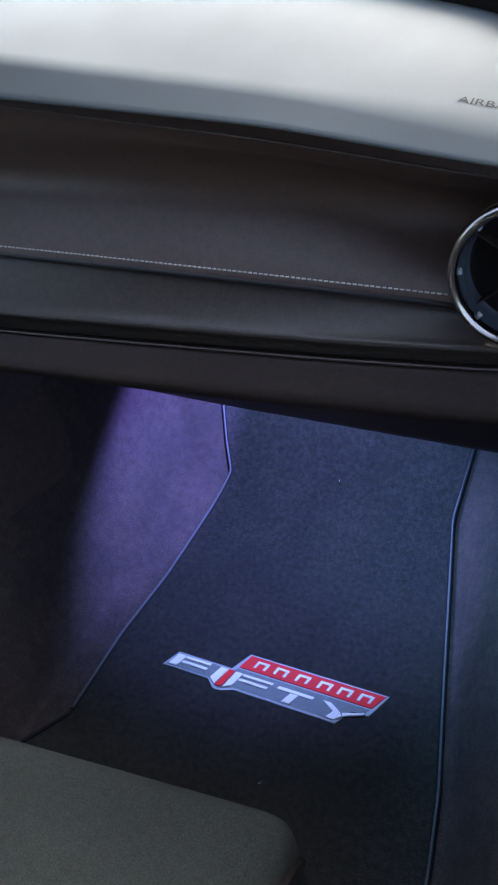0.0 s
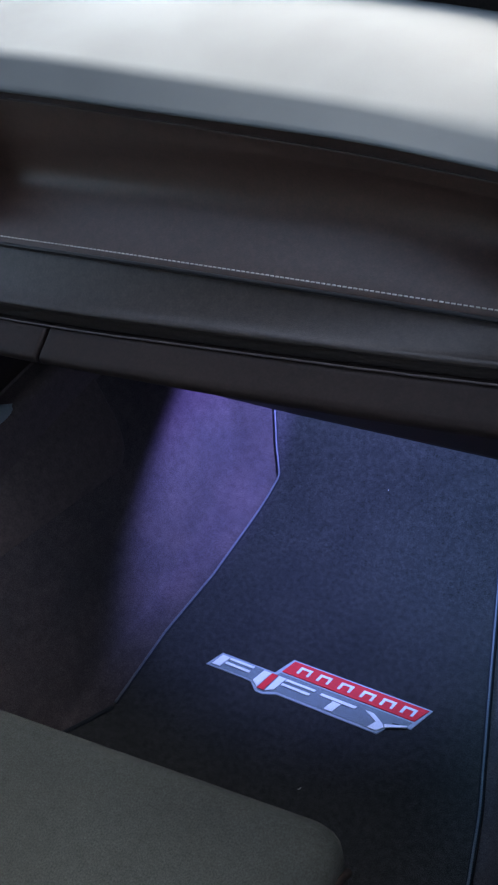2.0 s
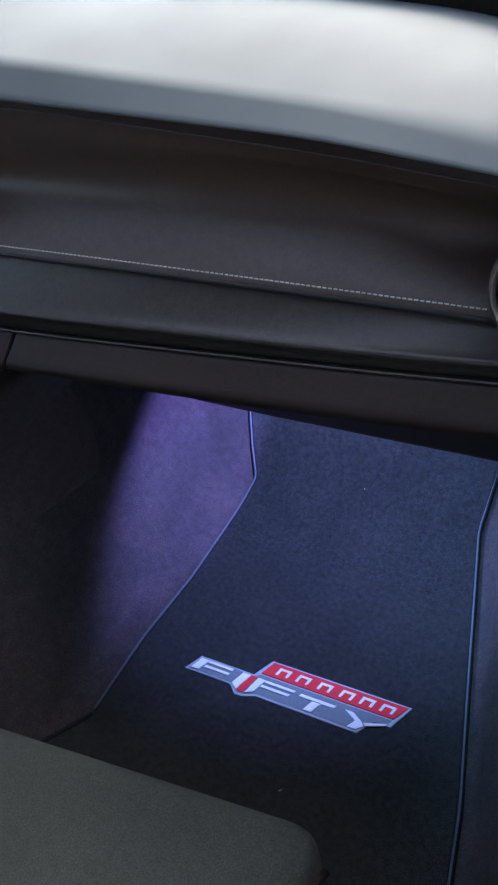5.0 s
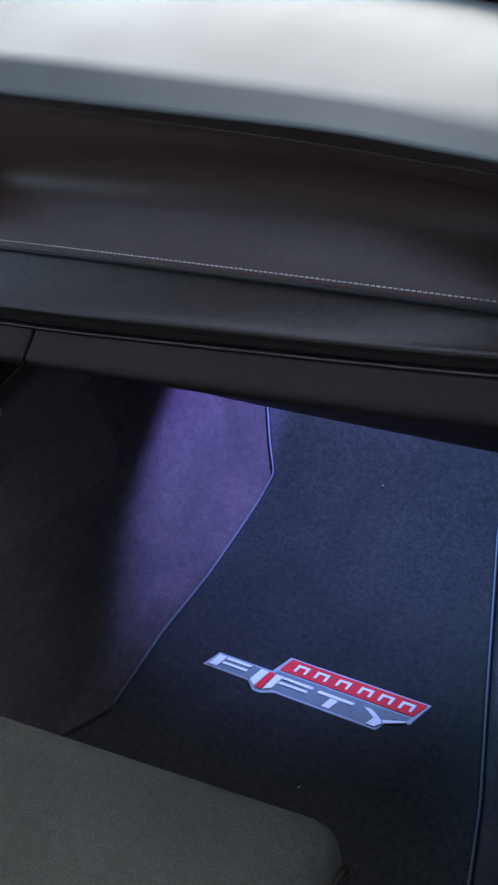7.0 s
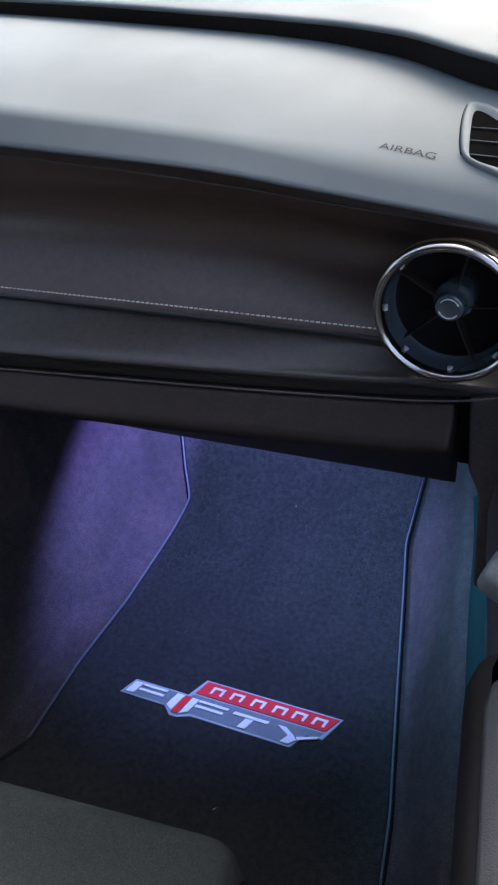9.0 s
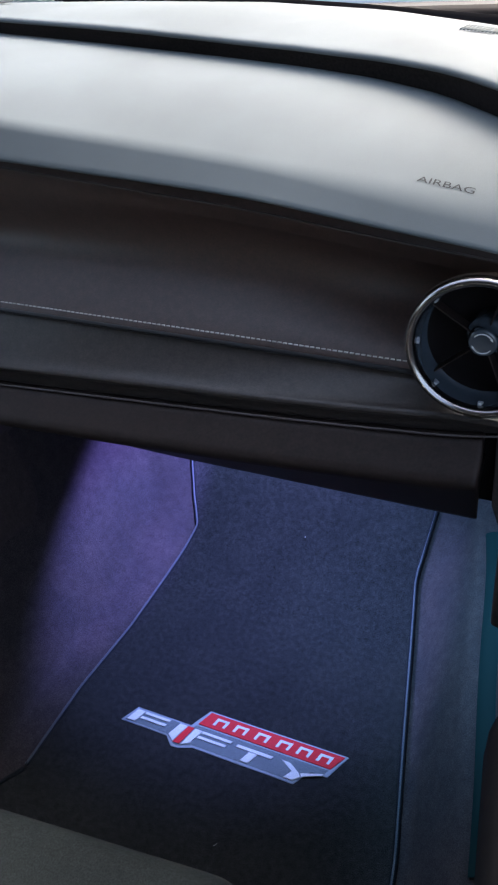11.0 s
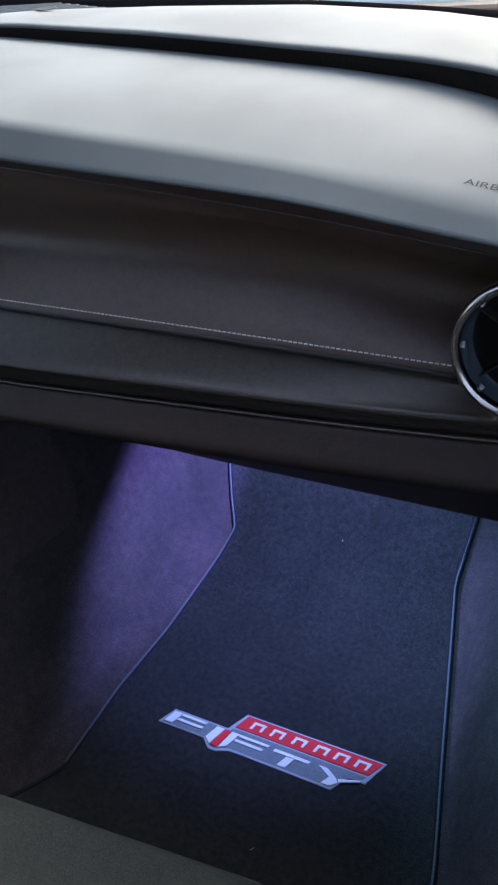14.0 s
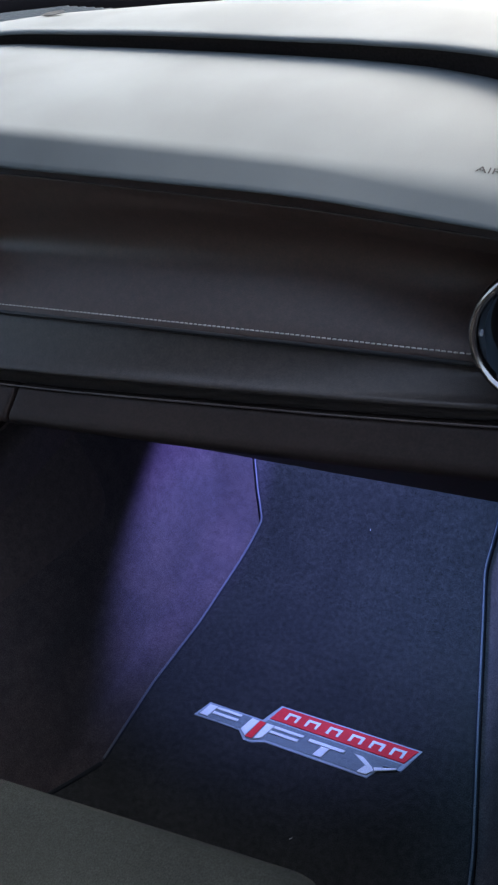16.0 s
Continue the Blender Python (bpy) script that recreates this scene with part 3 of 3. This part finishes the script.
# light sensor well and defroster grille on the rear panel
part("sensor_well", lathe([(0.0, 0.0), (0.017, 0.0), (0.0195, 0.0001), (0.0205, -0.0006)], 40), TRIM, dashboard).matrix_world = pose(-0.738, 0.978, rear_z(-0.738, 0.978) + 0.0030, 90, 0, 0) @ Matrix.Diagonal((0.78, 1, 0.46, 1))
for k in range(9):
    y = 1.048 + 0.008 * k
    part("grille_slat", block((-1.35, y, 0.660), (-0.66 - 0.02 * k, y + 0.003, 0.6745), 0.001, 1), VINYL, dashboard, smooth=False)

side_grille = thing("side_defroster_grille", "fine ribbed grey defroster grille at the dashboard corner", "air vent")
for k in range(26):
    x = -0.172 + 0.0032 * k
    ya, yb = 0.858 - 0.42 * (x + 0.172), 0.886 - 0.50 * (x + 0.172)
    part("rib", tube([(x + 0.10 * (y - ya), y, rear_z(x, y) + 0.0006) for y in np.linspace(ya, yb, 5)], 0.0009, 6), VINYL, side_grille)
grille_floor = [[(x, ya + (yb - ya) * k, rear_z(x, ya + (yb - ya) * k) + 0.0003) for k in (0, 0.5, 1)] for x, ya, yb in
                [(-0.175 + 0.0285 * j, 0.857 - 0.42 * 0.0285 * j, 0.887 - 0.50 * 0.0285 * j) for j in range(4)]]
part("slot_floor", sheet(grille_floor), VINYL, side_grille, facing=(0, 0, 1))

# ---- round vent ----
vent = thing("round_air_vent", "round air vent with satin chrome ring and black vanes", "air vent")
part("ring", lathe([(0.0574, 0.010), (0.0564, 0.004), (0.0563, 0.0005), (0.0569, -0.0016), (0.0581, -0.0034), (0.0597, -0.0044), (0.0614, -0.0044), (0.0629, -0.0034), (0.0640, -0.0016), (0.0645, 0.0008), (0.0645, 0.004), (0.0636, 0.010), (0.062, 0.018)], 96), CHROME, vent, "satin chrome ring")
part("sleeve", lathe([(0.0570, 0.006), (0.0567, 0.010), (0.0558, 0.017), (0.0548, 0.022), (0.0532, 0.0245), (0.0520, 0.026)]), GLOSS, vent, "gloss black sleeve")
part("cavity", lathe([(0.0522, 0.0255), (0.0518, 0.046), (0.0, 0.047)]), DARK, vent)
part("housing", lathe([(0.0650, 0.004), (0.0655, 0.008), (0.063, 0.014), (0.055, 0.034)]), PLASTIC, vent)
for k in range(8):
    a = radians(4 + 45 * k)
    bm = block((-0.0022, 0.006, -0.0013), (0.0022, 0.0125, 0.0013), 0.0006, 2)
    for v in bm.verts:
        v.co.x *= 0.7 if v.co.y < 0.009 else 1.15
        v.co.z += 0.0012 * (0.0125 - v.co.y) / 0.0065
    bmesh.ops.transform(bm, matrix=Matrix.Rotation(-a, 4, "Y") @ Matrix.Translation((0, 0, -0.0562)), verts=bm.verts)
    part("clip", bm, CLIP, vent, smooth=False)
for k in range(5):
    a = radians(-5 - 72 * k)
    bm = block((0.012, 0.017, -0.0007), (0.0545, 0.030, 0.0007), 0.0005, 2)
    bmesh.ops.transform(bm, matrix=Matrix.Rotation(a, 4, "Y"), verts=bm.verts)
    part("vane", bm, PLASTIC, vent, smooth=False)
hub = part("hub", lathe([(0.0, 0.0068), (0.0085, 0.0066), (0.0100, 0.0062), (0.0114, 0.0066), (0.0124, 0.0080), (0.0128, 0.0105), (0.0129, 0.016), (0.0145, 0.0185), (0.0168, 0.0200), (0.0180, 0.0225), (0.0182, 0.046)], 48), GLOSS, vent, "gloss black turning knob")
hub.location = (0.0005, 0, 0.0035)
for k in range(2):
    pts = [(0.0088 * math.cos(a), 0.0060, 0.0088 * math.sin(a)) for a in np.linspace(radians(35 + 180 * k), radians(145 + 180 * k), 18)]
    part("arrow", tube(pts, 0.0005, 6), WHITE_INK, hub)
    a = radians(35 + 180 * k)
    tip = Vector((0.0088 * math.cos(a), 0.0060, 0.0088 * math.sin(a)))
    out, along = Vector((math.cos(a), 0, math.sin(a))), Vector((math.sin(a), 0, -math.cos(a)))
    bm = bmesh.new()
    bm.faces.new([bm.verts.new(p) for p in (tip + out * 0.0013, tip - out * 0.0013, tip + along * 0.0026)])
    part("arrow_head", bm, WHITE_INK, hub, smooth=False)
vent.matrix_world = Matrix.Translation(VENT) @ Matrix.Rotation(radians(-8), 4, "X") @ Matrix.Rotation(radians(-3), 4, "Z") @ Matrix.Diagonal((0.775, 0.775, 0.775, 1))

# ---- seat ----
seat = thing("passenger_seat", "grey cloth passenger seat cushion beside the footwell", "car seat")


def cushion(lo, hi, bevel, skew=0.09):
    """A padded block whose front edge runs a little askew."""
    bm = block(lo, hi, bevel, 6)
    for v in bm.verts:
        v.co.y += skew * (v.co.x + 0.40)
    return bm


part("cushion", cushion((-0.66, -0.35, 0.06), (-0.180, 0.294, 0.280), 0.032), SEAT, seat)
part("side_bolster", cushion((-0.180, -0.35, 0.04), (-0.108, 0.268, 0.256), 0.026, -0.25), SEAT_SIDE, seat, "darker cloth side bolster")
seam = [(-0.1795, -0.20, 0.262), (-0.1795, 0.20, 0.262), (-0.1795, 0.262, 0.258), (-0.1795, 0.284, 0.246), (-0.1795, 0.296, 0.226)]
part("seam", tube(seam, 0.0035, 8), DARK, seat)
part("seat_base", block((-0.60, -0.30, -0.01), (-0.20, 0.18, 0.08), 0.01), DARK, seat)

# ---- centre console ----
console = thing("centre_console", "black centre console beside the footwell", "console")
part("body", block((-1.0, -0.4, 0.0), (-0.725, 0.95, 0.298), 0.014), DEEP_BROWN, console)
# the gleam on the console flank, modelled as a pale grey wedge
rows = []
for y in np.linspace(0.618, 0.30, 40):
    low = 0.283 + 0.02 * (0.618 - y)
    high = low + 0.68 * (0.618 - y) * (1 - 0.6 * (0.618 - y))
    rows.append([(-0.7285 - 0.35 * (low + (high - low) * k - 0.283) + 0.006 * math.sin(math.pi * k) * min(1, (high - low) / 0.03), y, low + (high - low) * k) for k in np.linspace(0, 1, 10)])
thicken(part("side_gleam", sheet(rows), CONSOLE_GREY, console, "pale grey wedge shaped as the gleam on the console flank", facing=(1, 0, 0)), 0.004)
rows = []
for y in np.linspace(0.15, 0.735, 60):
    edge = line(y, (0.10, 0.457, 0.566, 0.67, 0.70, 0.72, 0.74), (-0.715, -0.700, -0.688, -0.676, -0.684, -0.704, -0.76), 0.008)
    rows.append([(x, y, floor_z(x, y) - up) for x, up in [(-0.79 + (edge + 0.79) * k, 0.003) for k in np.linspace(0, 1, 14)] + [(edge + 0.0025, 0.0045), (edge + 0.003, 0.009)]])
part("side_panel", sheet(rows), DEEP_BROWN, console, "dark plastic panel along the tunnel", facing=(1, 0, 1))
part("radio_housing", block((-1.15, 0.56, 0.25), (-0.76, 0.9, 0.50), 0.03), PLASTIC, console)

part("centre_pod", block((-1.10, 0.605, 0.535), (-0.668, 0.80, 0.665), 0.02, 5), PLASTIC, dashboard, "black housing of the centre vents")
part("knob", lathe([(0.0, -0.012), (0.012, -0.011), (0.016, -0.006), (0.017, 0.004), (0.014, 0.012)], 32), CONSOLE_GREY, console).location = (-0.712, 0.565, 0.381)
part("trim_tip", block((-0.80, 0.5440, 0.4565), (-0.636, 0.5470, 0.4585), 0.0008, 2), CHROME, console, "small bright metal trim")

# ---- passenger door ----
door = thing("passenger_door", "closed passenger door with dark trim and grey armrest", "car door")


def door_x(y):
    return line(y, (-1.2, -0.6, 0.0, 0.1, 0.28, 0.33, 0.44, 0.5, 0.56, 0.65, 0.8), (0.056, 0.046, 0.018, 0.008, -0.011, -0.018, -0.031, -0.045, -0.061, -0.075, -0.09))


def door_section(y):
    x = door_x(y)
    r = 0.07 * min(1.0, max(0.35, (0.60 - y) / 0.13))
    return [(x + 0.03, y, 0.02), (x + 0.020, y, 0.06), (x + 0.018, y, 0.2), (x + 0.010, y, 0.30), (x + 0.006 + 0.1 * r, y, 0.36), (x + 0.5 * r, y, 0.39), (x + 0.8 * r, y, 0.44), (x + r, y, 0.50), (x + r + 0.01, y, 0.55),
            (x + r + 0.018, y, 0.575), (x + r + 0.03, y, 0.582), (x + 0.14, y, 0.582), (x + 0.16, y, 0.57), (x + 0.17, y, 0.3), (x + 0.16, y, -0.1)]


part("door_panel", sheet([door_section(y) for y in np.linspace(-1.2, 0.70, 90)]), DOOR_TRIM, door, "black plastic door panel", facing=(-1, 0, 0.3))


def rest_section(y, swell):
    x = door_x(y) - 0.014
    prof = [(0.05, 0.315), (0.004, 0.33), (-0.002, 0.35), (-0.001, 0.385), (0.002, 0.402), (0.007, 0.412), (0.014, 0.416)]
    return [(x + 0.07 + (u - 0.07) * swell, y, 0.37 + (z - 0.37) * swell) for u, z in prof]


ends = [0.446, 0.444, 0.438, 0.428, 0.416]
swells = [0.3, 0.55, 0.78, 0.93, 1.0]
rows = [rest_section(y, k) for y, k in zip(ends, swells)] + [rest_section(y, 1.0) for y in np.linspace(0.40, -0.6, 50)]
part("armrest", sheet(rows), SHOULDER, door, "black armrest shoulder", facing=(-1, 0, 1))
rows = []
for y, k in list(zip((0.428, 0.425, 0.418, 0.406, 0.390), (0.2, 0.5, 0.75, 0.93, 1.0))) + [(y, 1.0) for y in np.linspace(0.37, -0.6, 50)]:
    x = door_x(y) - 0.004
    rows.append([(x + 0.06 + (u - 0.06) * k, y, z) for u, z in ((0.0, 0.410), (0.0005, 0.416), (0.003, 0.4195), (0.02, 0.422), (0.05, 0.423), (0.09, 0.42))])
part("armrest_pad", sheet(rows), PAD_GREY, door, "grey padded armrest top", facing=(0, 0, 1))
bm = block((-0.048, -0.018, -0.016), (0.06, 0.018, 0.016), 0.011, 4)
pull = part("door_pull", bm, PULL_GREY, door, "grey door pull")
pull.matrix_world = pose(-0.001, 0.486, 0.400, 8, 20, -16)
# sill edge between carpet and door
rows = [[(sill_x(y) + u, y, z) for u, z in ((0.002, 0.066), (0.007, 0.0855), (0.010, 0.0915), (0.015, 0.0965), (0.024, 0.100), (0.07, 0.101))]
        for y in np.linspace(0.44, 0.86, 60)]
tagged(part("sill_trim", sheet(rows), SILL_TEAL_LIGHT, facing=(0, 0, 1)), "sill trim edge beside the carpet, teal light put into its colour", "trim", kind="structure")

# ---- windscreen, roof, ground ----
WIND = mat("clear_glass", (1, 1, 1), 0.02)
nt = WIND.node_tree
tr = nt.nodes.new("ShaderNodeBsdfTransparent")
gl = nt.nodes.new("ShaderNodeBsdfGlossy")
gl.inputs["Roughness"].default_value = 0.02
mx = nt.nodes.new("ShaderNodeMixShader")
mx.inputs["Fac"].default_value = 0.06
nt.links.new(tr.outputs[0], mx.inputs[1])
nt.links.new(gl.outputs[0], mx.inputs[2])
nt.links.new(mx.outputs[0], nt.nodes["Material Output"].inputs["Surface"])
rows = [[(x, y + 0.25 * ((x + 0.8) / 0.9) ** 2 * -0.4, z) for x in np.linspace(-1.65, 0.05, 24)]
        for y, z in ((1.30, 0.64), (1.08, 0.80), (0.84, 0.95), (0.60, 1.08), (0.43, 1.14))]
glass = part("windscreen", sheet(rows), WIND)
thicken(glass, 0.004)
glass.visible_shadow = False
tagged(glass, "clear sloping windscreen glass", "windscreen", kind="structure")
rows = []
for x in np.linspace(-1.6, 0.03, 40):
    z = line(x, (-1.7, -0.945, -0.70, -0.49, -0.345, -0.244, 0.05), (0.692, 0.681, 0.667, 0.651, 0.639, 0.629, 0.60))
    rows.append([(x, 1.172, z), (x, 1.168, z - 0.02), (x, 1.165, z - 0.12)])
thicken(part("lower_band", sheet(rows), DARK, glass, "black band along the foot of the glass"), 0.003)
tagged(part("ceiling", block((-1.65, -1.6, 1.13), (0.05, 0.46, 1.17), 0.01), HEADLINER), "grey fabric headliner", "ceiling", kind="structure")
tagged(part("wall_rear", block((-1.65, -1.66, -0.1), (0.05, -1.6, 1.17), 0.01), HEADLINER), "dark rear of the cabin", "wall", kind="structure")
tagged(part("wall_driver_side", block((-1.71, -1.6, -0.1), (-1.65, 1.2, 0.62), 0.01), PLASTIC), "black driver-side door trim", "wall", kind="structure")
# out-of-view pillar, added to keep sky light off the vent and end panel
rows = []
for k in np.linspace(0, 1, 12):
    y, z = 1.06 - 0.63 * k, 0.76 + 0.39 * k - 0.05 * (1 - k)
    rows.append([(0.022, y - 0.045, z - 0.045), (0.014, y, z - 0.035), (0.020, y + 0.03, z), (0.055, y + 0.03, z + 0.01), (0.060, y - 0.045, z - 0.045)])
tagged(part("pillar_light_block", sheet(rows, close=True), HEADLINER), "unseen windscreen pillar added to shade the dashboard end", "pillar", kind="structure")
# unseen walls added at the rear sides to darken the dashboard face
for side, x in (("driver", -1.70), ("passenger", 0.10)):
    tagged(part("wall_rear_%s_side" % side, block((x - 0.02, -1.62, 0.30), (x + 0.03, -0.65, 1.16), 0.01), HEADLINER), "unseen rear side wall added to block light from behind", "wall", kind="structure")
# added block that stops daylight leaking in ahead of the door
tagged(part("kick_light_block", block((-0.070, 0.72, -0.05), (-0.03, 1.20, 0.41), 0.004), DOOR_TRIM), "dark block added to keep daylight out of the footwell ahead of the door", "wall", kind="structure")
tagged(part("bulkhead", block((-1.65, 1.2, -0.1), (0.0, 1.24, 0.62), 0.0), DARK), "dark bulkhead ahead of the footwell", "wall", kind="structure")
tagged(part("bonnet", block((-1.65, 1.36, 0.45), (0.05, 2.5, 0.62), 0.05), PAINT), "grey painted bonnet", "bonnet", kind="structure")
tagged(part("cowl", block((-1.65, 1.18, 0.50), (0.05, 1.36, 0.60), 0.01), PLASTIC), "black plastic cowl under the windscreen", "cowl", kind="structure")
tagged(part("ground", block((-400, -400, -0.45), (400, 400, -0.35), 0), ASPHALT), "pale grey paved ground", "ground", kind="structure")

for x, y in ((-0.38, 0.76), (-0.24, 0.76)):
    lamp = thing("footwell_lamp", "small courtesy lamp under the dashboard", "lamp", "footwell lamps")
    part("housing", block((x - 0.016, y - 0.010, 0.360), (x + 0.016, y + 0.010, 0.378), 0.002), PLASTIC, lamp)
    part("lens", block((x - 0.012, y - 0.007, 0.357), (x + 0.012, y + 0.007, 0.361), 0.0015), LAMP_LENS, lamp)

for x, y, turn, size in ((-0.300, 0.414, 40, 1.0), (-0.352, 0.842, 110, 0.45)):
    pts = [(0.0022 * size * math.cos(radians(turn + a)) * k, 0.0022 * size * math.sin(radians(turn + a)) * k, 0.0006 + 0.0006 * k) for k, a in ((-1, 0), (-0.3, 25), (0.4, -20), (1.0, 15))]
    fleck = part("lint_fleck", tube(pts, 0.0003, 5), THREAD)
    fleck.location = (x, y, floor_z(x, y) * 0.98)
    tagged(fleck, "tiny pale lint fleck on the black mat", "lint", "lint flecks")
